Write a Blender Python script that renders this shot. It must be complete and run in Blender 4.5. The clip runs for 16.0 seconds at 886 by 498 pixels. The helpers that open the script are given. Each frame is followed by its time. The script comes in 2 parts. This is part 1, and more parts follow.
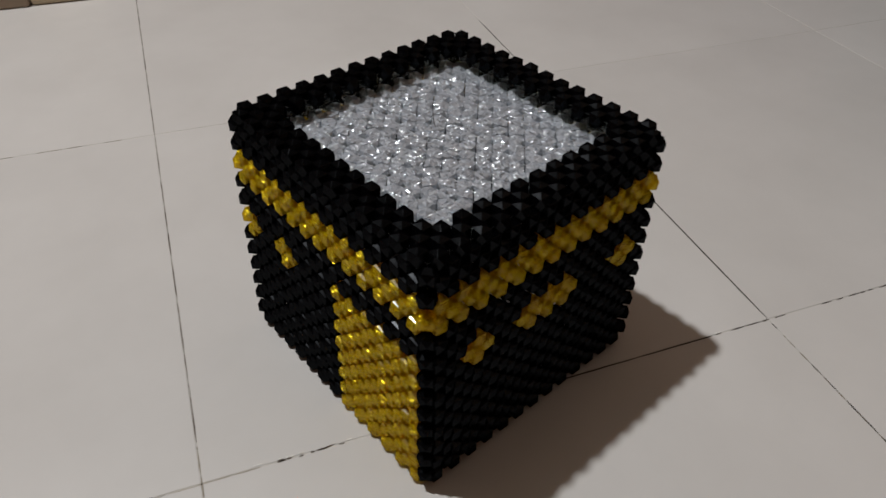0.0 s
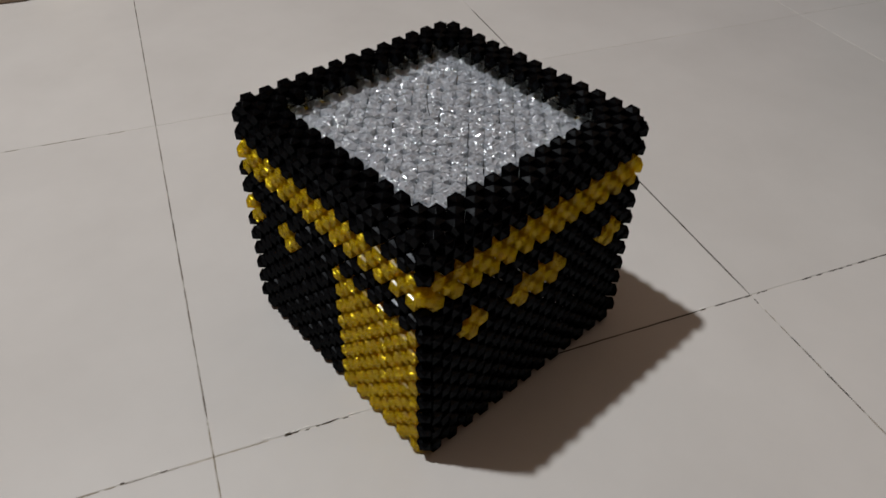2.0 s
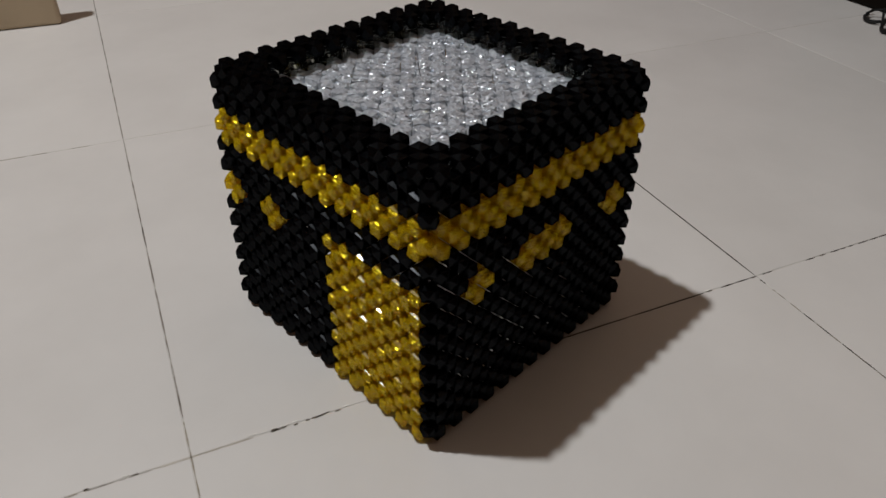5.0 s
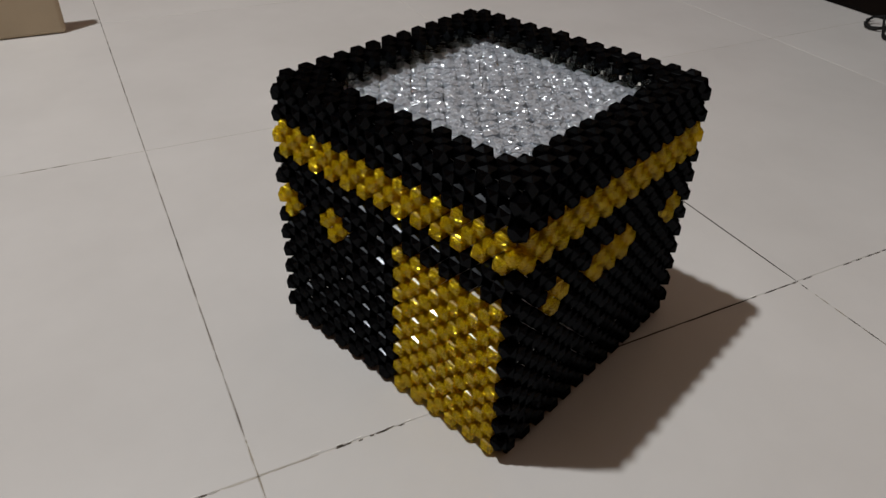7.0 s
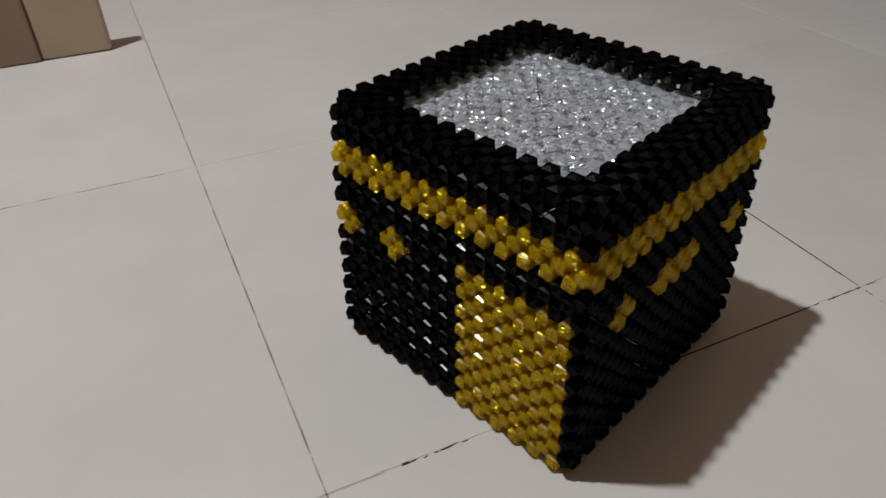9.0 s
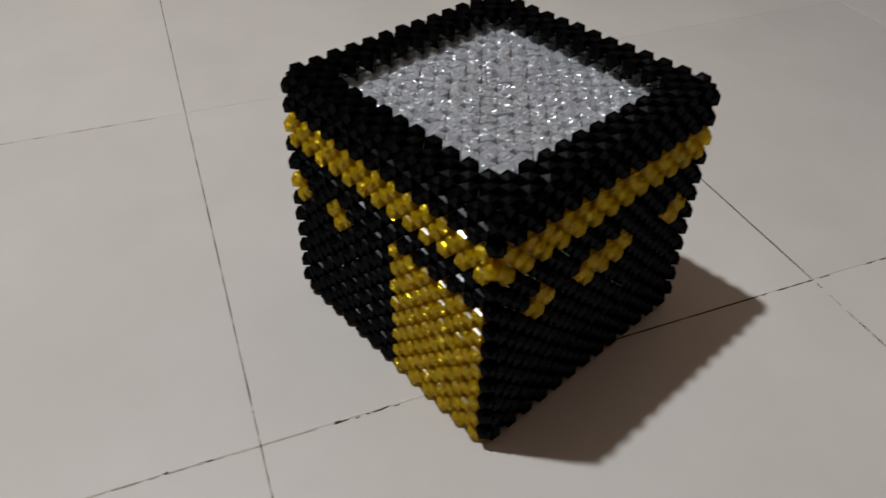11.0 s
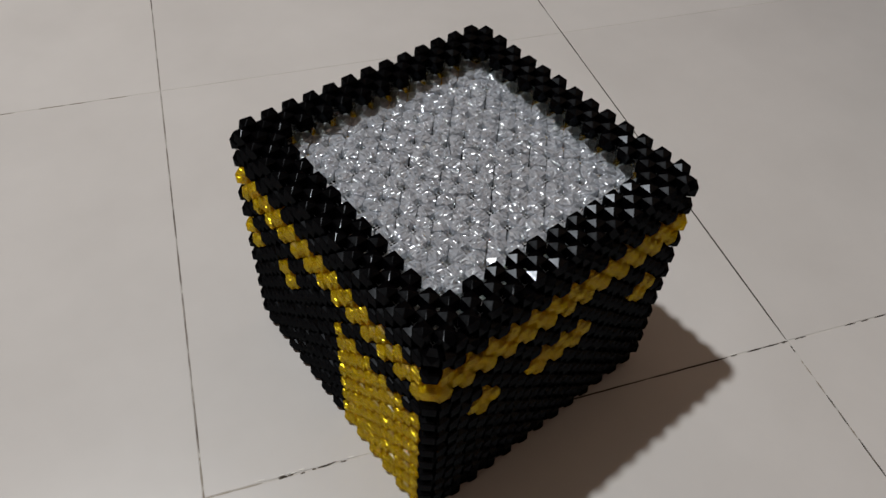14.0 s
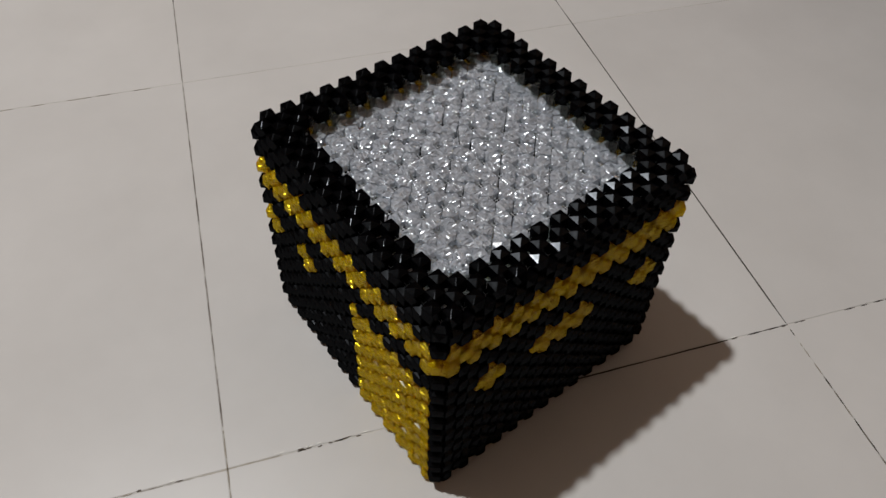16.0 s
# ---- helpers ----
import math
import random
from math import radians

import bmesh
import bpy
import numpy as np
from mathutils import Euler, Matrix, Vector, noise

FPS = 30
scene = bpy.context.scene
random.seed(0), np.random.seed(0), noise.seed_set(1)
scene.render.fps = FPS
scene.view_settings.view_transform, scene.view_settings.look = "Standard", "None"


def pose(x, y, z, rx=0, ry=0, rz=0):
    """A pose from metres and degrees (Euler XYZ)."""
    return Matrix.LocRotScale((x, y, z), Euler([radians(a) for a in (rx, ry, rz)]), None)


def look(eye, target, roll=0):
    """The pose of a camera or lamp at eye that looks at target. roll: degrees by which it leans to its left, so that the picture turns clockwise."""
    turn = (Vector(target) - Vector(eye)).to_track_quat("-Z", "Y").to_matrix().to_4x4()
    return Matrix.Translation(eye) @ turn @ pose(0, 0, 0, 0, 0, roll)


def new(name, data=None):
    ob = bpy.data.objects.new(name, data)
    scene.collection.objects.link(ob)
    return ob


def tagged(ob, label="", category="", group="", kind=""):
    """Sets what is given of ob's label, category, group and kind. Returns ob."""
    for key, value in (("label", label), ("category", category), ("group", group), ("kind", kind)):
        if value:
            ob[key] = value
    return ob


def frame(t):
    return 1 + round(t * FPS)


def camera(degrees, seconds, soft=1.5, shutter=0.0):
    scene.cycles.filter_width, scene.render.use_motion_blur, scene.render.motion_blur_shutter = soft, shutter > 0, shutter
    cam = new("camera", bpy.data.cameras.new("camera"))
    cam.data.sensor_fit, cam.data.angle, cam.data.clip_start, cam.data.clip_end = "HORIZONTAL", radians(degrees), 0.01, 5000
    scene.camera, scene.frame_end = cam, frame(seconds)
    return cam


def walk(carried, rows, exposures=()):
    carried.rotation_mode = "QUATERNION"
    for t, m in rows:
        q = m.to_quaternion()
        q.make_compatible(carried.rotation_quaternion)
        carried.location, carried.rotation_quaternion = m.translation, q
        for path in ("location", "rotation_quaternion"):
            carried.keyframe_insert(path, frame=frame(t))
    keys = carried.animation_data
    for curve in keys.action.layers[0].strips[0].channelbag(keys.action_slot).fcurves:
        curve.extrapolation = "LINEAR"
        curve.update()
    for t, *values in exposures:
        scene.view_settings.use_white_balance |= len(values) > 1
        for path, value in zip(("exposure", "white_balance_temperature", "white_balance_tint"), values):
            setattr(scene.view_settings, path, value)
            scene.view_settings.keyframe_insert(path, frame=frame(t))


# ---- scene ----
cam = camera(64.30, 16.0, shutter=0.8)
PATH = [
    (0, (-0.1092, -0.1276, 0.2755), (0.4011, 0.4342, -0.3757), 1.36),
    (0.5, (-0.1106, -0.1328, 0.2779), (0.4048, 0.4250, -0.3728), 1.79),
    (1, (-0.1158, -0.1352, 0.2825), (0.3945, 0.4253, -0.3697), 1.10),
    (1.5, (-0.1185, -0.1386, 0.2839), (0.3982, 0.4181, -0.3666), 1.15),
    (2, (-0.1182, -0.1376, 0.2843), (0.3886, 0.4111, -0.3807), 0.85),
    (2.5, (-0.1210, -0.1371, 0.2832), (0.3720, 0.4106, -0.3929), -0.57),
    (2.9, (-0.1224, -0.1405, 0.2734), (0.3841, 0.4335, -0.3700), -1.57),
    (3, (-0.1228, -0.1414, 0.2709), (0.4073, 0.4533, -0.3335), -0.89),
    (3.1, (-0.1243, -0.1431, 0.2675), (0.4240, 0.4609, -0.3109), -0.50),
    (3.5, (-0.1305, -0.1498, 0.2539), (0.4156, 0.4217, -0.3587), -0.24),
    (4, (-0.1282, -0.1500, 0.2457), (0.4082, 0.4222, -0.3748), -0.76),
    (4.2, (-0.1284, -0.1491, 0.2426), (0.4167, 0.4267, -0.3667), -0.46),
    (6.5, (-0.1530, -0.1087, 0.2347), (0.4504, 0.4346, -0.3490), 0.96),
    (7, (-0.1567, -0.1072, 0.2370), (0.4493, 0.4336, -0.3463), 1.46),
    (7.5, (-0.1532, -0.1038, 0.2354), (0.4694, 0.3990, -0.3641), 0.83),
    (8, (-0.1576, -0.1008, 0.2398), (0.4815, 0.4061, -0.3385), 0.68),
    (8.5, (-0.1634, -0.0950, 0.2415), (0.4453, 0.4451, -0.3397), 0.01),
    (8.7, (-0.1632, -0.0945, 0.2422), (0.4318, 0.4623, -0.3375), -0.76),
    (10.8, (-0.1370, -0.1167, 0.2587), (0.3683, 0.4575, -0.3855), -0.52),
    (11, (-0.1324, -0.1203, 0.2640), (0.3716, 0.4396, -0.3936), 0.20),
    (11.5, (-0.1208, -0.1143, 0.2766), (0.3744, 0.4147, -0.4125), 2.29),
    (12, (-0.1116, -0.1087, 0.2779), (0.3313, 0.3798, -0.4739), 1.46),
    (12.5, (-0.0994, -0.0985, 0.2839), (0.3183, 0.3978, -0.4771), -0.09),
    (13, (-0.0890, -0.0951, 0.2931), (0.3364, 0.3864, -0.4732), 2.45),
    (13.4, (-0.0810, -0.0902, 0.3027), (0.3098, 0.3676, -0.4959), 2.78),
    (13.5, (-0.0790, -0.0890, 0.3051), (0.3167, 0.3806, -0.4842), 2.24),
    (13.6, (-0.0783, -0.0892, 0.3052), (0.3400, 0.4081, -0.4548), 1.88),
    (14, (-0.0755, -0.0900, 0.3058), (0.3525, 0.4058, -0.4499), 3.05),
    (14.5, (-0.0778, -0.0962, 0.3085), (0.3396, 0.3930, -0.4572), 3.17),
    (15, (-0.0779, -0.0982, 0.3133), (0.3319, 0.3962, -0.4532), 2.53),
    (15.5, (-0.0793, -0.1002, 0.3150), (0.3246, 0.4003, -0.4508), 1.76),
    (16, (-0.0807, -0.1002, 0.3166), (0.3226, 0.3995, -0.4501), 1.69),
]
walk(cam, [(t, look(eye, target, roll)) for t, eye, target, roll in PATH])

# ---- light ----
LAMP = (-0.378, 0.536, 1.76)
bulb = bpy.data.lights.new("ceiling_bulb", "POINT")
bulb.energy, bulb.shadow_soft_size, bulb.color = 88.0, 0.032, (0.955, 0.975, 0.978)
new("ceiling_bulb", bulb).matrix_world = pose(*LAMP)
world = bpy.data.worlds.new("night")
world.use_nodes = True
world.node_tree.nodes["Background"].inputs["Color"].default_value = (0.004, 0.005, 0.008, 1)
scene.world = world
scene.view_settings.exposure = 0.0


# ---- materials ----
def material(name, colour, rough=0.5, metal=0.0, spec=0.5, glass=0.0, ior=1.49):
    m = bpy.data.materials.new(name)
    m.use_nodes = True
    b = m.node_tree.nodes["Principled BSDF"]
    b.inputs["Base Color"].default_value = (*colour, 1)
    b.inputs["Roughness"].default_value = rough
    b.inputs["Metallic"].default_value = metal
    b.inputs["Specular IOR Level"].default_value = spec
    b.inputs["Transmission Weight"].default_value = glass
    b.inputs["IOR"].default_value = ior
    return m, m.node_tree.nodes, m.node_tree.links, b


def add(nodes, kind, **values):
    n = nodes.new(kind)
    for key, value in values.items():
        n.inputs[key.replace("_", " ")].default_value = value
    return n


def ramp(nodes, links, source, stops):
    r = nodes.new("ShaderNodeValToRGB")
    while len(r.color_ramp.elements) < len(stops):
        r.color_ramp.elements.new(0.5)
    for el, (at, c) in zip(r.color_ramp.elements, stops):
        el.position = at
        el.color = (c, c, c, 1) if isinstance(c, (int, float)) else (*c, 1)
    links.new(source, r.inputs[0])
    return r


def bump(nodes, links, bsdf, source, strength, distance):
    b = add(nodes, "ShaderNodeBump", Strength=strength, Distance=distance)
    links.new(source, b.inputs["Height"])
    links.new(b.outputs[0], bsdf.inputs["Normal"])


def noise_of(nodes, links, scale, detail=4.0, rough=0.55, obj=True):
    c = nodes.new("ShaderNodeTexCoord")
    n = add(nodes, "ShaderNodeTexNoise", Scale=scale, Detail=detail, Roughness=rough)
    links.new(c.outputs["Object" if obj else "Generated"], n.inputs["Vector"])
    return n


def make_black():
    """Jet-black acrylic: hardly any body colour, an even polish with slightly varied gloss."""
    m, n, l, b = material("black_acrylic", (0.0006, 0.0006, 0.0009), 0.6, spec=0.0)
    polish, mix = n.new("ShaderNodeBsdfGlossy"), n.new("ShaderNodeMixShader")
    polish.inputs["Color"].default_value = (0.88, 0.93, 1.0, 1)
    k = noise_of(n, l, 260.0)
    r = ramp(n, l, k.outputs[0], [(0.3, 0.16), (0.75, 0.29)])
    l.new(r.outputs[0], polish.inputs["Roughness"])
    mix.inputs[0].default_value = 0.0105
    l.new(b.outputs[0], mix.inputs[1])
    l.new(polish.outputs[0], mix.inputs[2])
    l.new(mix.outputs[0], n["Material Output"].inputs["Surface"])
    return m


def make_clear(name, colour, tint, parts, grain, stretch=0.3, inner=0.28, gloss=(0.016, 0.2), ripple=(300.0, 0.0002), lean=1.2):
    """Faceted clear acrylic: a smooth clear skin, a diffuse share standing in for refracted light, broken-up normals
    for inner glints.
    """
    milk, glint, glass, thin = parts
    m, n, l, b = material(name, colour, 0.5, spec=0.0)
    info, coord, geo = n.new("ShaderNodeObjectInfo"), n.new("ShaderNodeTexCoord"), n.new("ShaderNodeNewGeometry")

    def vec(kind, a, c):
        v = n.new("ShaderNodeVectorMath")
        v.operation = kind
        for k, s in enumerate((a, c)):
            if isinstance(s, tuple):
                v.inputs[k].default_value = s
            elif s is not None:
                l.new(s, v.inputs[k])
        return v.outputs[0]

    where = vec("ADD", vec("MULTIPLY", coord.outputs["Object"], (stretch, 1.0, 1.0)), info.outputs["Random"])
    cell = add(n, "ShaderNodeTexVoronoi", Scale=grain)
    l.new(where, cell.inputs["Vector"])
    tilt = vec("MULTIPLY", vec("SUBTRACT", cell.outputs["Color"], (0.5, 0.5, 0.5)), (lean, lean, lean))
    wave = add(n, "ShaderNodeTexWave", Scale=ripple[0], Distortion=2.5, Detail=1.0, Detail_Scale=1.0)
    wave.bands_direction = "Y"
    l.new(where, wave.inputs["Vector"])
    fold = add(n, "ShaderNodeBump", Strength=1.0, Distance=ripple[1])
    l.new(wave.outputs["Fac"], fold.inputs["Height"])
    l.new(vec("NORMALIZE", vec("ADD", geo.outputs["Normal"], tilt), None), fold.inputs["Normal"])
    normal = fold.outputs[0]
    l.new(normal, b.inputs["Normal"])
    shine = add(n, "ShaderNodeBsdfGlossy", Roughness=inner)
    shine.inputs["Color"].default_value = (*tint, 1)
    l.new(normal, shine.inputs["Normal"])
    clear = add(n, "ShaderNodeBsdfGlass", Roughness=0.015, IOR=1.49)
    clear.inputs["Color"].default_value = (*tint, 1)
    l.new(normal, clear.inputs["Normal"])
    inside, mix = n.new("ShaderNodeMixShader"), n.new("ShaderNodeMixShader")
    inside.inputs[0].default_value = glint / (milk + glint)
    mix.inputs[0].default_value = glass / (1 - thin)
    l.new(b.outputs[0], inside.inputs[1])
    l.new(shine.outputs[0], inside.inputs[2])
    l.new(inside.outputs[0], mix.inputs[1])
    l.new(clear.outputs[0], mix.inputs[2])
    skin, face = n.new("ShaderNodeMixShader"), add(n, "ShaderNodeBsdfGlossy", Roughness=gloss[1])
    skin.inputs[0].default_value = gloss[0]
    see, through_body = n.new("ShaderNodeMixShader"), n.new("ShaderNodeBsdfTransparent")
    see.inputs[0].default_value = thin
    through_body.inputs["Color"].default_value = (*tint, 1)
    l.new(mix.outputs[0], see.inputs[1])
    l.new(through_body.outputs[0], see.inputs[2])
    l.new(see.outputs[0], skin.inputs[1])
    l.new(face.outputs[0], skin.inputs[2])
    l.new(skin.outputs[0], n["Material Output"].inputs["Surface"])
    return m


def make_tile():
    m, n, l, b = material("ivory_ceramic_tile", (0.6, 0.56, 0.52), 0.3, spec=0.4)
    info = n.new("ShaderNodeObjectInfo")
    geo = n.new("ShaderNodeNewGeometry")
    big = add(n, "ShaderNodeTexNoise", Scale=9.0, Detail=5.0, Roughness=0.6)
    l.new(geo.outputs["Position"], big.inputs["Vector"])
    tone = ramp(n, l, big.outputs[0], [(0.3, (0.60, 0.573, 0.552)), (0.7, (0.66, 0.633, 0.612))])
    mix = n.new("ShaderNodeMixRGB")
    mix.blend_type = "MULTIPLY"
    mix.inputs[0].default_value = 1.0
    vary = ramp(n, l, info.outputs["Random"], [(0.0, 0.95), (1.0, 1.0)])
    l.new(tone.outputs[0], mix.inputs[1])
    l.new(vary.outputs[0], mix.inputs[2])
    l.new(mix.outputs[0], b.inputs["Base Color"])
    fine = add(n, "ShaderNodeTexNoise", Scale=70.0, Detail=6.0, Roughness=0.6)
    l.new(geo.outputs["Position"], fine.inputs["Vector"])
    r = ramp(n, l, fine.outputs[0], [(0.3, 0.30), (0.7, 0.36)])
    l.new(r.outputs[0], b.inputs["Roughness"])
    return m


def make_grout(name, dark, mid, light, lo, hi):
    m, n, l, b = material(name, mid, 0.9, spec=0.1)
    geo = n.new("ShaderNodeNewGeometry")
    k = add(n, "ShaderNodeTexNoise", Scale=24.0, Detail=8.0, Roughness=0.8)
    l.new(geo.outputs["Position"], k.inputs["Vector"])
    r = ramp(n, l, k.outputs[0], [(lo, dark), ((lo + hi) / 2, mid), (hi, light)])
    l.new(r.outputs[0], b.inputs["Base Color"])
    return m


def make_paint(name, colour, scale, rough=0.6, amount=0.12, spec=0.3):
    m, n, l, b = material(name, colour, rough, spec=spec)
    k = noise_of(n, l, scale)
    lo, hi = [tuple(c * f for c in colour) for f in (1 - amount, 1 + amount)]
    r = ramp(n, l, k.outputs[0], [(0.3, lo), (0.7, hi)])
    l.new(r.outputs[0], b.inputs["Base Color"])
    bump(n, l, b, k.outputs[0], 0.1, 0.002)
    return m


BLACK = make_black()
GOLD = make_clear("amber_yellow_acrylic", (0.88, 0.58, 0.003), (1.0, 0.79, 0.03), (0.27, 0.17, 0.4, 0.16), 1500.0, 0.3, 0.19, (0.03, 0.14), (300.0, 0.0004), 1.0)
CLEAR = make_clear("clear_acrylic", (0.865, 0.905, 0.99), (0.93, 0.97, 1.0), (0.35, 0.28, 0.2, 0.17), 3300.0, 0.2, 0.19, (0.03, 0.14), (400.0, 0.00006), 2.0)
# Dim copy of the clear acrylic: the inner wall's shade is put into it.
CLEAR_SHADED = make_clear("clear_acrylic_shaded", (0.84, 0.87, 0.92), (0.86, 0.88, 0.86), (0.008, 0.008, 0.22, 0.764), 2000.0, gloss=(0.006, 0.15))
THREAD = material("dark_nylon_thread", (0.02, 0.02, 0.02), 0.4, spec=0.2)[0]
PALE_THREAD = material("clear_nylon_thread", (0.55, 0.56, 0.58), 0.25)[0]
HAIR = material("dark_thread", (0.01, 0.01, 0.01), 0.5)[0]
TILE = make_tile()
GROUT = make_grout("pale_grout", (0.34, 0.31, 0.28), (0.53, 0.5, 0.47), (0.6, 0.57, 0.54), 0.3, 0.5)
DIRT = make_grout("dark_joint_dirt", (0.035, 0.028, 0.022), (0.065, 0.052, 0.043), (0.16, 0.13, 0.11), 0.4, 0.65)
STAIN = make_grout("brown_joint_stain", (0.2, 0.165, 0.13), (0.32, 0.28, 0.23), (0.46, 0.42, 0.37), 0.4, 0.6)
TAN = make_grout("pale_tan_joint_stain", (0.42, 0.37, 0.31), (0.5, 0.45, 0.39), (0.58, 0.54, 0.49), 0.38, 0.6)
GREYED = make_grout("grey_joint_dirt", (0.09, 0.075, 0.065), (0.23, 0.2, 0.18), (0.46, 0.43, 0.4), 0.38, 0.6)
# Tones of the added room shell, set by how much light it should bounce.
FILL_CREAM = make_paint("bounce_wall_cream", (0.72, 0.53, 0.39), 6.0, 0.7, 0.04)
WALL = make_paint("bounce_wall_dark", (0.15, 0.085, 0.05), 6.0, 0.7, 0.05)
CEILING = make_paint("bounce_ceiling_grey", (0.175, 0.148, 0.125), 6.0, 0.8, 0.04)
BEIGE = make_paint("beige_laminate", (0.46, 0.36, 0.245), 12.0, 0.5, 0.1)
BEIGE_DARK = make_paint("brown_laminate", (0.3, 0.22, 0.155), 12.0, 0.5, 0.1)
MAROON = make_paint("red_cloth", (0.07, 0.008, 0.004), 40.0, 0.9, 0.3)
OXBLOOD = make_paint("dark_maroon_wood", (0.02, 0.003, 0.002), 20.0, 0.5, 0.3, 0.08)
DARKWOOD = make_paint("near_black_wood", (0.006, 0.004, 0.003), 20.0, 0.6, 0.3, 0.06)
GREY = material("grey_plastic", (0.11, 0.107, 0.1), 0.5)[0]
CABLE = material("black_rubber_cable", (0.012, 0.012, 0.012), 0.6, spec=0.2)[0]


# ---- mesh helpers ----
def mesh_of(name, bm, mat):
    me = bpy.data.meshes.new(name)
    bmesh.ops.recalc_face_normals(bm, faces=bm.faces)
    bm.to_mesh(me)
    bm.free()
    me.materials.append(mat)
    return me


def part(name, bm, mat, parent, label="", smooth=False):
    me = mesh_of(name, bm, mat)
    if smooth:
        me.polygons.foreach_set("use_smooth", [True] * len(me.polygons))
    ob = new(name, me)
    ob.parent = parent
    return tagged(ob, label)


def box_into(bm, lo, hi, m=Matrix(), bevel=0.0, segments=2):
    size = [b - a for a, b in zip(lo, hi)]
    mid = [(a + b) / 2 for a, b in zip(lo, hi)]
    got = bmesh.ops.create_cube(bm, size=1.0, matrix=m @ Matrix.Translation(mid) @ Matrix.Diagonal((*size, 1)))
    if bevel:
        edges = list({e for v in got["verts"] for e in v.link_edges})
        bmesh.ops.bevel(bm, geom=edges, offset=bevel, segments=segments, affect="EDGES", profile=0.5)


def tube_into(bm, points, radius, sides=8):
    rings = []
    for i, p in enumerate(points):
        d = (Vector(points[min(i + 1, len(points) - 1)]) - Vector(points[max(i - 1, 0)])).normalized()
        q = d.to_track_quat("Z", "Y").to_matrix()
        rings.append([bm.verts.new(Vector(p) + q @ Vector((radius * math.cos(a), radius * math.sin(a), 0)))
                      for a in (2 * math.pi * k / sides for k in range(sides))])
    for r0, r1 in zip(rings, rings[1:]):
        for k in range(sides):
            bm.faces.new((r0[k], r0[(k + 1) % sides], r1[(k + 1) % sides], r1[k]))
    bm.faces.new(rings[0][::-1])
    bm.faces.new(rings[-1])


# ---- floor grid ----
PITCH, GAP = 0.3004, 0.0009
GRID = Matrix.Translation((-0.0758, 0.0610, 0)) @ pose(0, 0, 0, 0, 0, -21.385)   # u along x, v along y


def joint_u(k, v):
    """Place of the joint before tile column k at v, in tiles: the columns are laid a little out of square."""
    return k + (0.0035 - 0.0155 * v if k <= 0 else 0.004 * v - 0.003)


U0, U1, V0, V1 = -7, 6, -8, 7                                                 # tiles in u and v

bm = bmesh.new()
box_into(bm, (U0 * PITCH, V0 * PITCH, -0.05), (U1 * PITCH, V1 * PITCH, -0.0002), GRID)
floor = tagged(new("floor", mesh_of("floor", bm, GROUT)), "ivory ceramic tiled floor with thin dirty joints", "floor", kind="structure")

HALF = (PITCH - GAP) / 2


def tile_data(i, j):
    """A tile between its joints, about the middle of its cell."""
    bm = bmesh.new()
    box_into(bm, (-HALF, -HALF, -0.008), (HALF, HALF, 0.0), Matrix(), 0.00012, 1)
    for p in bm.verts:
        f, v = p.co.x / PITCH + 0.5, j + 0.5 + p.co.y / PITCH
        p.co.x = ((1 - f) * joint_u(i, v) + f * joint_u(i + 1, v) - i - 0.5) * PITCH
    return mesh_of("tile", bm, TILE)


# Unseen walls and ceiling, added for bounce light; the pale east wall fills shadows.
wall_h = 2.7
for name, lo, hi in (("wall_north", (U0, V1), (U1, V1 + 0.4)), ("wall_south", (U0, V0 - 0.4), (U1, V0)),
                     ("wall_east", (U1, V0 - 0.4), (U1 + 0.4, V1 + 0.4)), ("wall_west", (U0 - 0.4, V0 - 0.4), (U0, V1 + 0.4))):
    bm = bmesh.new()
    box_into(bm, (lo[0] * PITCH, lo[1] * PITCH, -0.05), (hi[0] * PITCH, hi[1] * PITCH, wall_h), GRID)
    tagged(new(name, mesh_of(name, bm, FILL_CREAM if name == "wall_east" else WALL)), "unseen plain room wall, added to bounce light", "wall", kind="structure")
bm = bmesh.new()
box_into(bm, ((U0 - 0.4) * PITCH, (V0 - 0.4) * PITCH, wall_h), ((U1 + 0.4) * PITCH, (V1 + 0.4) * PITCH, wall_h + 0.1), GRID)
tagged(new("ceiling", mesh_of("ceiling", bm, CEILING)), "unseen plain ceiling, added to bounce light", "ceiling", kind="structure")

# ---- bead box ----
S = 0.00973          # one cell of the weave
N, M = 13, 12        # cells along a side, cells high
R, WAIST, ENDS, SIDE = 0.42, 0.39, 0.37, 0.353   # a bead's half height, its half width beside and along the thread and over the diagonals
CROWN, BEVEL, STEEP = math.radians(26), math.radians(65), math.radians(72)   # slopes of its pointed top and of the faces beside it
Z0 = 0.46 * S
SZ = 1.03 * S        # height of one cell
FLARE = 0.035        # the open foot is a little wider than the top


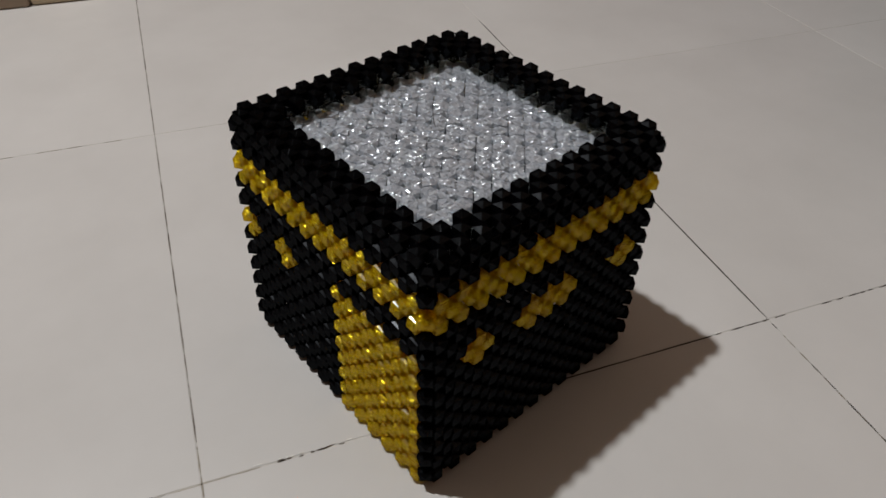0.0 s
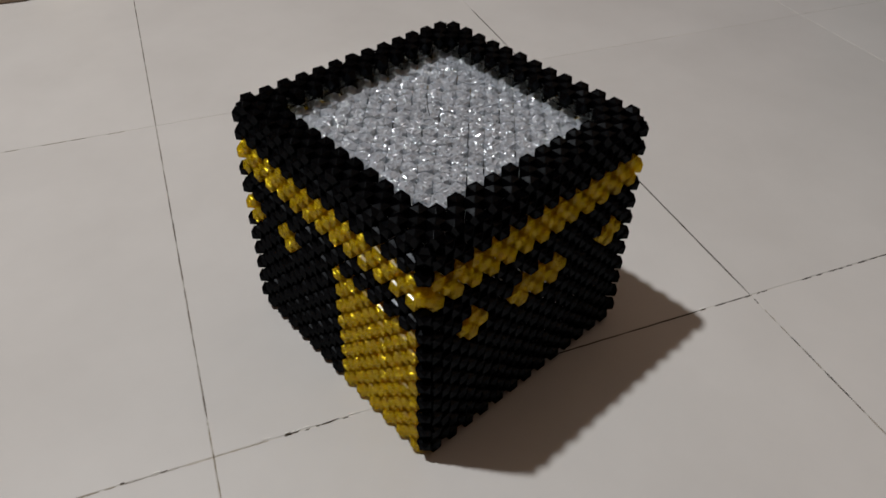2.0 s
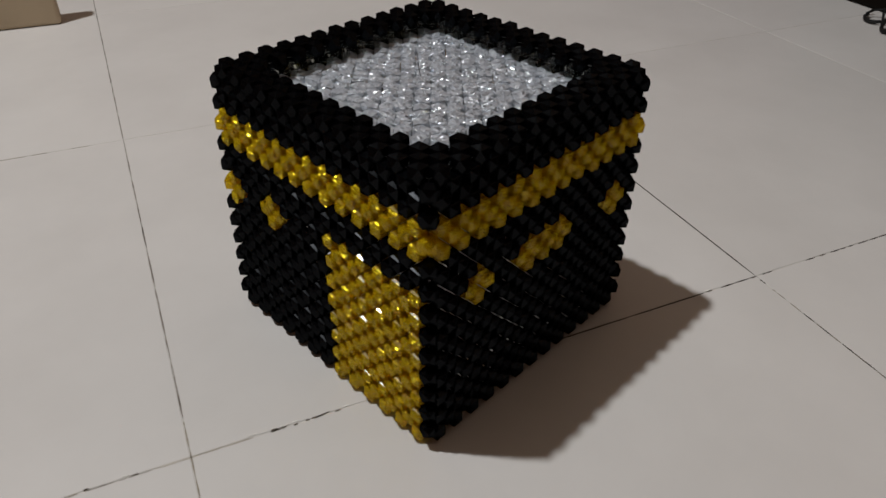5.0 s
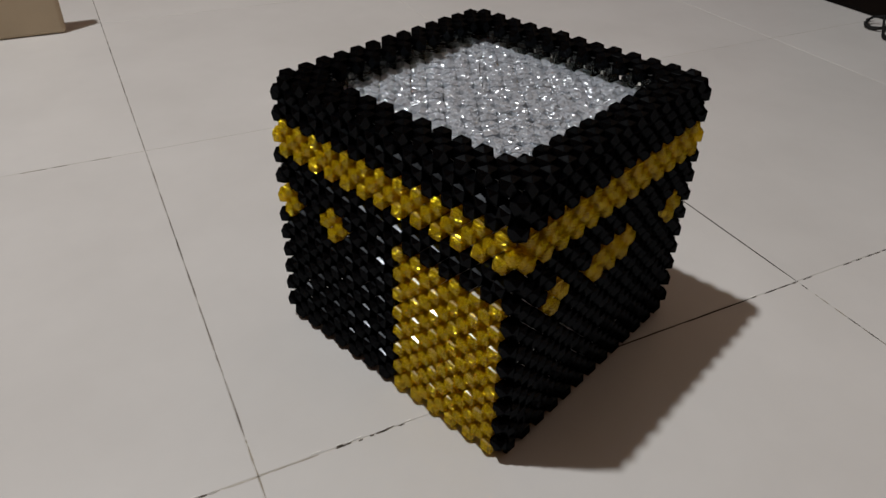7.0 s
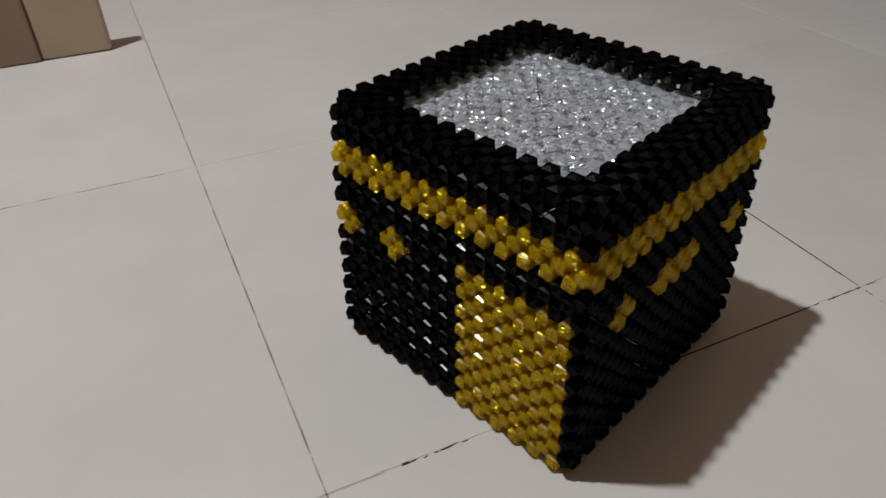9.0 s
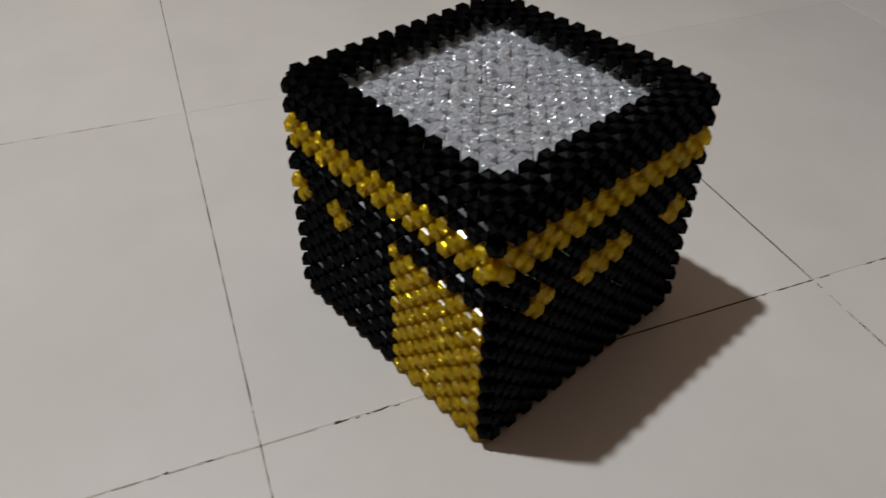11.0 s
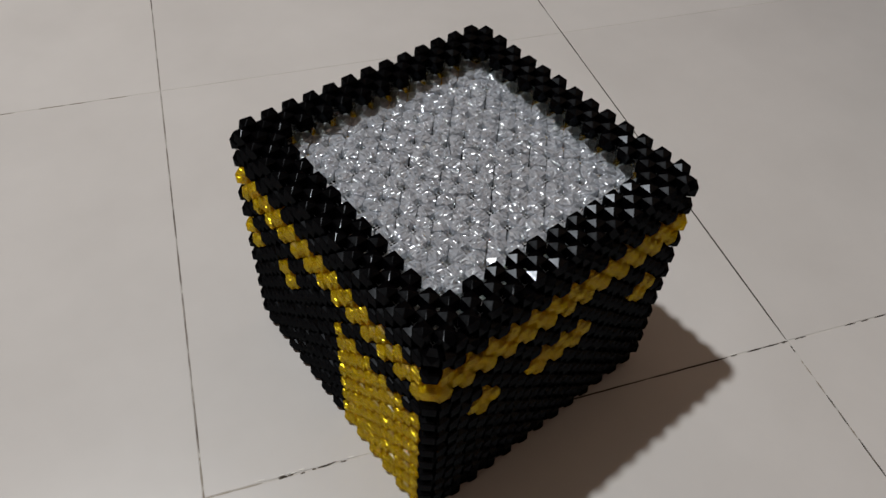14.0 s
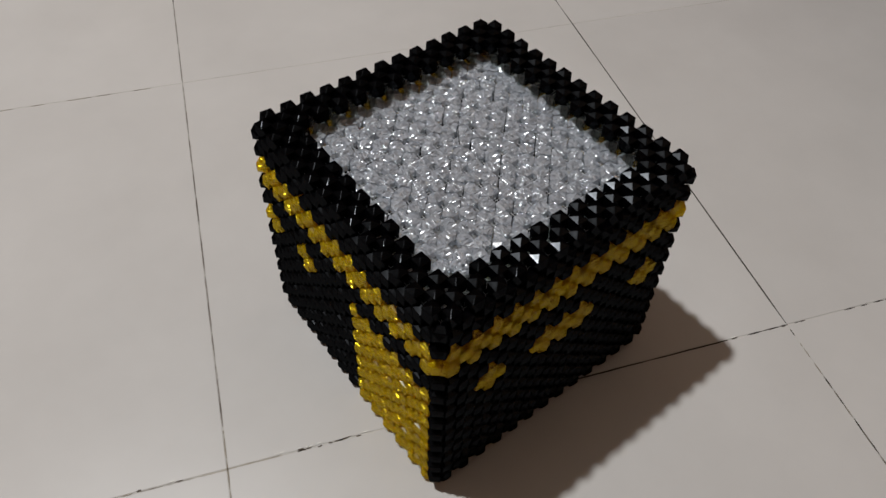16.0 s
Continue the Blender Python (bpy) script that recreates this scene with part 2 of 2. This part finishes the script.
def bead_bm(hole, trim=0.0, girth=0.0, tall=R, crown=CROWN, worn=0.0):
    """An eight-sided cut bead, threaded along x: a low four-sided point above and below, slanting faces beside the thread.
    trim shortens it along the thread, girth widens it beside the thread."""
    bm = bmesh.new()
    bmesh.ops.create_cube(bm, size=1.2)
    side = SIDE - max(0.004, trim / 2)
    planes = [((sx * side, sy * side, 0), (sx, sy, 0), math.sqrt(0.5)) for sx in (-1, 1) for sy in (-1, 1)]
    planes += [((sx * (ENDS - trim), 0, 0), (sx * math.sin(STEEP), 0, sz * math.cos(STEEP)), 1) for sx in (-1, 1) for sz in (-1, 1)]
    planes += [((0, sy * (WAIST + girth), 0), (0, sy * math.sin(BEVEL), sz * math.cos(BEVEL)), 1) for sy in (-1, 1) for sz in (-1, 1)]
    for sz in (-1, 1):
        planes += [((0, 0, sz * tall), (dx * math.sin(crown), dy * math.sin(crown), sz * math.cos(crown)), 1) for dx, dy in ((1, 0), (-1, 0), (0, 1), (0, -1))]
    for at, way, f in planes:
        got = bmesh.ops.bisect_plane(bm, geom=bm.verts[:] + bm.edges[:] + bm.faces[:], dist=1e-6,
                                     plane_co=Vector(at) * f, plane_no=way, clear_outer=True)
        bmesh.ops.edgeloop_fill(bm, edges=[g for g in got["geom_cut"] if isinstance(g, bmesh.types.BMEdge)])
    if worn:
        rim = [e for e in bm.edges if min(v.co.z for v in e.verts) > 0.2 and e.calc_length() > 0.05]
        bmesh.ops.bevel(bm, geom=rim, offset=worn, segments=1, affect="EDGES", profile=0.5)
    bmesh.ops.scale(bm, vec=(S, S, S), verts=bm.verts)
    bmesh.ops.recalc_face_normals(bm, faces=bm.faces)
    if hole:
        ends = [[bm.verts.new((x * S, 0.06 * S * math.sin(k * math.pi / 2), 0.06 * S * math.cos(k * math.pi / 2))) for k in range(4)]
                for x in (-0.31, 0.31)]
        tube = [bm.faces.new((ends[0][k], ends[0][(k + 1) % 4], ends[1][(k + 1) % 4], ends[1][k])) for k in range(4)]
        tube += [bm.faces.new(ends[0]), bm.faces.new(ends[1])]
        bmesh.ops.recalc_face_normals(bm, faces=tube)
        bmesh.ops.reverse_faces(bm, faces=tube)
    return bm


def bead_data(name, hole, mat, **shape):
    me = bpy.data.meshes.new(name)
    bead_bm(hole, **shape).to_mesh(me)
    me.materials.append(mat)
    return me


bead_mesh = {"black": bead_data("black_bead", False, BLACK, worn=0.014),
             "gold": bead_data("gold_bead", True, GOLD, trim=0.0, girth=0.02),
             "clear": bead_data("clear_bead", True, CLEAR, trim=0.015, girth=0.1, tall=0.28, crown=math.radians(20)),
             "glassy": bead_data("glassy_bead", True, CLEAR_SHADED, trim=0.03)}
rnd = random.Random(7)


def place(x, y, z):
    f = 1 + FLARE * (1 - z / M) - 0.014 * max(0, z - 9) / 3
    return Vector(((N / 2 + (x - N / 2) * f) * S, (N / 2 + (y - N / 2) * f) * S, (z - 0.05 * max(0, z - 10)) * SZ + Z0))


def bead_pose(at, axis, out, loose=1.0, slant=0.0):
    """Matrix of a bead at cell coordinates, its hole along axis, one ridge towards out."""
    x = Vector(axis).normalized()
    z = Vector(out)
    z = (z - z.dot(x) * x).normalized()
    y = z.cross(x)
    rot = Matrix((x, y, z)).transposed().to_4x4()
    j = [rnd.gauss(0, 0.012) * S * loose for _ in range(3)]
    w = [rnd.gauss(0, d) * loose for d in (2.6, 1.8, 2.2)]
    w[2] += slant
    p = place(*at) + Vector(j)
    return Matrix.Translation(p) @ rot @ pose(0, 0, 0, *w)


def side_colour(face, kind, c, z):
    """Colour of a side bead: kind h (lying, cell c, height z) or v (upright, line c, cell z)."""
    if (kind == "h" and z in (9, 10)) or (kind == "v" and z == 9):
        return "gold"
    cells = {"left": (9, 12), "right": (2, 5, 6, 7, 11)}.get(face, ())
    if kind == "h" and z in (6, 7) and c in cells:
        return "gold"
    if kind == "v" and z == 6 and (c in cells or c - 1 in cells):
        return "gold"
    if face == "left" and ((kind == "h" and c <= 5 and z <= 7) or (kind == "v" and 1 <= c <= 5 and z <= 6)):
        return "gold"
    return "black"


bead_box = tagged(new("bead_box"), "black, gold and clear faceted bead cube standing on the tiles", "beadwork model")


def net(name, segments, label, mat):
    bm = bmesh.new()
    for a, b in segments:
        pts = [place(*p) for p in (a, b)]
        tube_into(bm, pts, 0.00014, 4)
    return part(name, bm, mat, bead_box, label)


def bead(colour, parent, m):
    ob = new(colour + "_bead", bead_mesh[colour])
    ob.parent = parent
    ob.matrix_basis = m
    return ob


def wall_beads(face):
    """All beads of a side as (colour, matrix), without the top edge row."""
    at, along, out = {"left": (lambda c, z: (0, c, z), (0, 1, 0), (-1, 0, 0)),
                      "right": (lambda c, z: (c, 0, z), (1, 0, 0), (0, -1, 0)),
                      "rear_a": (lambda c, z: (c, N, z), (1, 0, 0), (0, 1, 0)),
                      "rear_b": (lambda c, z: (N, c, z), (0, 1, 0), (1, 0, 0))}[face]
    lines = {"left": range(0, N + 1), "right": range(1, N + 1), "rear_a": range(1, N + 1), "rear_b": range(1, N)}[face]
    for z in range(M):
        for c in range(N):
            o = (0, 0, -1) if z == 0 else out
            yield side_colour(face, "h", c, z), bead_pose(at(c + 0.5, z), along, o, 0.0 if z == 0 else 1.0, -8.0 if z else 0.0)
        for c in lines:
            p = at(c, z + 0.5)
            o = Vector(out)
            if c in (0, N):
                o = Vector((-1 if p[0] == 0 else 1, -1 if p[1] == 0 else 1, 0))
            yield side_colour(face, "v", c, z), bead_pose(p, (0, 0, 1), o)


for face, label in (("left", "black bead wall with a gold band and gold door"), ("right", "black bead wall with gold band and dashes")):
    at = (lambda c, z: (0, c, z)) if face == "left" else (lambda c, z: (c, 0, z))
    panel = net("side_net", [(at(0, z), at(N, z)) for z in range(M + 1)] + [(at(c, 0), at(c, M)) for c in range(N + 1)], label, THREAD)
    for colour, m in wall_beads(face):
        bead(colour, panel, m)

# roof: a black rim one cell wide round a sunken clear field
D, LOW = 1, N - 1
edges = []
for j in range(N + 1):
    edges += [((0, j, M), (D if D < j < LOW else N, j, M)), ((j, 0, M), (j, D if D < j < LOW else N, M))]
    if D < j < LOW:
        edges += [((LOW, j, M), (N, j, M)), ((j, LOW, M), (j, N, M))]
roof = net("roof_net", edges, "black bead rim round the top", THREAD)
edges = []
for j in range(D, LOW + 1):
    edges += [((D, j, M - 1), (LOW, j, M - 1)), ((j, D, M - 1), (j, LOW, M - 1))]
field = net("field_net", edges, "sunken field of clear beads", PALE_THREAD)
for j in range(N + 1):
    for i in range(N):
        if j <= D or j >= LOW or i < D or i >= LOW:
            bead("black", roof, bead_pose((i + 0.5, j, M), (1, 0, 0), (0, 0, 1)))
            bead("black", roof, bead_pose((j, i + 0.5, M), (0, 1, 0), (0, 0, 1)))
for j in range(D, LOW + 1):
    for i in range(D, LOW):
        bead("clear", field, bead_pose((i + 0.5, j, M - 1), (1, 0, 0), (0, 0, 1), 1.5))
        bead("clear", field, bead_pose((j, i + 0.5, M - 1), (0, 1, 0), (0, 0, 1), 1.5))
for i in range(D, LOW):
    for x, y in ((i, D), (LOW, i), (i + 1, LOW), (D, i + 1)):
        bead("glassy", field, bead_pose((x, y, M - 0.5), (0, 0, 1), (N / 2 - x, N / 2 - y, 0)))

# rear sides, joined
for colour in ("black", "gold"):
    bm = bmesh.new()
    for face in ("rear_a", "rear_b"):
        for c, m in wall_beads(face):
            if c == colour:
                start = len(bm.verts)
                bm.from_mesh(bead_mesh[colour])
                bm.verts.ensure_lookup_table()
                bmesh.ops.transform(bm, matrix=m, verts=bm.verts[start:])
    tagged(part("rear_" + colour + "_bead", bm, {"black": BLACK, "gold": GOLD}[colour], bead_box), kind="stuff")

# loose end of thread on the clear field
bm = bmesh.new()
tube_into(bm, [place(*p) for p in ((6.5, 7.1, 11.55), (6.55, 7.3, 11.9), (6.62, 7.42, 12.25), (6.68, 7.5, 12.5))], 0.00018, 5)
part("thread_end", bm, HAIR, bead_box, "short dark end of thread")

# ---- things at the edge of the room ----
# Unidentified beige object, built as two thin upright boards.
beige_object = tagged(new("beige_object"), "unidentified low beige object, built as thin upright boards on the tiles", "storage box")
beige_object.matrix_world = GRID
bm = bmesh.new()
box_into(bm, (-0.104, 0.5825, 0.0), (-0.040, 0.598, 0.12), Matrix(), 0.004, 3)
part("front_board", bm, BEIGE, beige_object)
bm = bmesh.new()
box_into(bm, (-0.32, 0.5805, 0.0), (-0.1045, 0.5965, 0.118), Matrix(), 0.003, 2)
part("side_board", bm, BEIGE_DARK, beige_object, "darker brown board")

low_bed = tagged(new("low_bed"), "dark wooden bed base with red cloth hanging over its side", "bed")
low_bed.matrix_world = GRID @ pose(0.762, 0.0, 0, 0, 0, 0)
bm = bmesh.new()
box_into(bm, (0.0, 0.27, 0.0), (0.8, 0.395, 0.34), Matrix(), 0.005, 2)
part("side_board", bm, DARKWOOD, low_bed)
bm = bmesh.new()
cols, rows = 90, 8
grid = []
for j in range(rows + 1):
    z = 0.008 + 0.34 * j / rows
    grid.append([bm.verts.new((-0.004 - 0.006 * (1 - j / rows) * (1 + math.sin(41.0 * y + 2 * math.sin(17 * y))), y, z + (0.003 * math.sin(97 * y) if j == 0 else 0)))
                 for y in (0.397 + 1.1 * i / cols for i in range(cols + 1))])
for j in range(rows):
    for i in range(cols):
        bm.faces.new((grid[j][i], grid[j][i + 1], grid[j + 1][i + 1], grid[j + 1][i]))
cloth = part("cloth", bm, MAROON, low_bed, "red hanging cloth", smooth=True)
thick = cloth.modifiers.new("thickness", "SOLIDIFY")
thick.thickness = 0.003
bm = bmesh.new()
box_into(bm, (0.004, 0.396, 0.0), (0.8, 1.5, 0.34), Matrix(), 0.005, 2)
part("frame", bm, DARKWOOD, low_bed, "near-black bed frame")
bm = bmesh.new()
box_into(bm, (0.002, -1.2, 0.0), (0.8, 0.2695, 0.34), Matrix(), 0.005, 2)
part("end_board", bm, OXBLOOD, low_bed, "dark maroon board")

cable = tagged(new("cable"), "small coil of dark cable lying on the tiles by the bed", "cable")
cable.matrix_world = GRID @ pose(-0.024, -0.014, 0)
bm = bmesh.new()
pts = [(0.772, 0.312, 0.004), (0.763, 0.312, 0.003)]
wind = random.Random(5)
for centre, radius, tilt, start, count in (((0.757, 0.293, 0.005), 0.013, 0.25, 1.6, 30), ((0.742, 0.262, 0.006), 0.0125, 0.35, 2.6, 46)):
    for k in range(count):
        a = start + 2 * math.pi * k / 16
        r = radius + wind.gauss(0, 0.0007)
        pts.append((centre[0] + r * math.cos(a) + wind.gauss(0, 0.0003), centre[1] + r * math.sin(a), centre[2] + tilt * r * math.cos(a) + 0.00008 * k))
tube_into(bm, pts + [(0.757, 0.255, 0.012), (0.765, 0.25, 0.014), (0.772, 0.24, 0.016)], 0.0012, 7)
part("cord", bm, CABLE, cable, smooth=True)
bm = bmesh.new()
box_into(bm, (-0.045, -0.0045, 0.0), (0.045, 0.0045, 0.006), Matrix.Translation((0.762, 0.237, 0.0005)) @ pose(0, 0, 0, 0, 0, 66), 0.0015, 2)
part("plug_strip", bm, GREY, cable, "grey flat plastic strip")

# ---- floor tiles ----
for i in range(U0, U1):
    for j in range(V0, V1):
        t = new("tile", tile_data(i, j))
        t.parent = floor
        t.matrix_basis = GRID @ pose((i + 0.5) * PITCH, (j + 0.5) * PITCH, rnd.gauss(0, 0.00004), rnd.gauss(0, 0.008), rnd.gauss(0, 0.008), 0)

# dirt lying in the joints, broken where the grout is clean
dirt = random.Random(11)


def dirty_joint(line, at, start, end, mat, most, gap):
    """Dirt along a joint of constant u or v, in pieces of up to most metres with gaps of up to gap between them."""
    bm = bmesh.new()
    p = start
    while p < end:
        q = min(end, p + dirt.uniform(0.3, 1.0) * most)
        n = max(2, min(8, int((q - p) / 0.004)))
        sides = []
        for k in range(n + 1):
            f = p + (q - p) * k / n
            w = (0.00038 if 0 < k < n else 0.0001) * dirt.uniform(0.7, 1.1)
            c = (joint_u(round(at / PITCH), f / PITCH) * PITCH if line == "u" else at) + dirt.gauss(0, 0.00005)
            sides.append([bm.verts.new((c + e * w, f, z) if line == "u" else (f, c + e * w, z)) for e in (-1, 1) for z in (-0.002, 0.00002)])
        for s0, s1 in zip(sides, sides[1:]):
            for i, j in ((1, 3), (0, 1), (2, 3)):
                bm.faces.new((s0[i], s0[j], s1[j], s1[i]))
        p = q + dirt.uniform(0.1, 1.0) * gap
    ob = part("joint_dirt", bm, mat, floor, "dark dirt in a tile joint")
    ob.matrix_basis = GRID


for line, at, start, end, mat, most, gap in (
        ("u", 0, 0.022, 1.3, GREYED, 0.06, 0.001), ("u", 0, -1.2, 0.02, STAIN, 0.03, 0.001),
        ("u", PITCH, 0.001, 0.42, DIRT, 0.2, 0.0005), ("u", PITCH, -0.007, -0.003, DIRT, 0.004, 0.001),
        ("u", PITCH, -0.1, -0.012, STAIN, 0.015, 0.004), ("u", PITCH, -0.085, -0.033, DIRT, 0.014, 0.006),
        ("u", 2 * PITCH, -0.2, 0.16, STAIN, 0.03, 0.006),
        ("v", 0, 0.17, 0.263, DIRT, 0.1, 0.0005), ("v", 0, 0.275, 0.3, DIRT, 0.012, 0.001), ("v", 0, 0.304, 0.311, DIRT, 0.008, 0.001),
        ("v", 0, 0.336, 0.9, DIRT, 0.012, 0.004), ("v", 0, -0.039, -0.014, GREYED, 0.012, 0.001), ("v", 0, -0.013, 0.026, TAN, 0.02, 0.0005),
        ("v", 0, -0.06, -0.041, STAIN, 0.02, 0.002), ("v", 0, -0.16, -0.062, TAN, 0.03, 0.004),
        ("v", PITCH, -0.25, -0.02, STAIN, 0.02, 0.02)):
    dirty_joint(line, at, start, end, mat, most, gap)

# chipped tile edges along one joint
DARK = material("dirt_in_chips", (0.13, 0.108, 0.09), 0.9, spec=0.1)[0]
PALE = material("bare_white_glaze_edge", (0.78, 0.76, 0.72), 0.5)[0]
chips = random.Random(3)
for a, b_, n in ((0.024, 0.072, 16), (-0.04, -0.018, 3), (0.26, 0.298, 3)):
    for k in range(n):
        u, v = chips.uniform(a, b_), chips.gauss(0, 0.0003)
        pale = k % 5 in (2, 4)
        bm = bmesh.new()
        size = chips.uniform(0.001, 0.0035)
        rim = []
        for q in range(7):
            ang = 2 * math.pi * q / 7
            rim.append(bm.verts.new((size * math.cos(ang) * chips.uniform(0.6, 1.0), 0.0003 * math.sin(ang) * chips.uniform(0.5, 1.4), 0)))
        top = bm.faces.new(rim)
        low = bmesh.ops.extrude_face_region(bm, geom=[top])["geom"]
        bmesh.ops.translate(bm, vec=(0, 0, 0.00018), verts=[g for g in low if isinstance(g, bmesh.types.BMVert)])
        chip = part("chip", bm, PALE if pale else DARK, floor)
        chip.matrix_basis = GRID @ pose(u, v + (0.0008 if pale else 0), 0.0001, 0, 0, chips.gauss(0, 4))
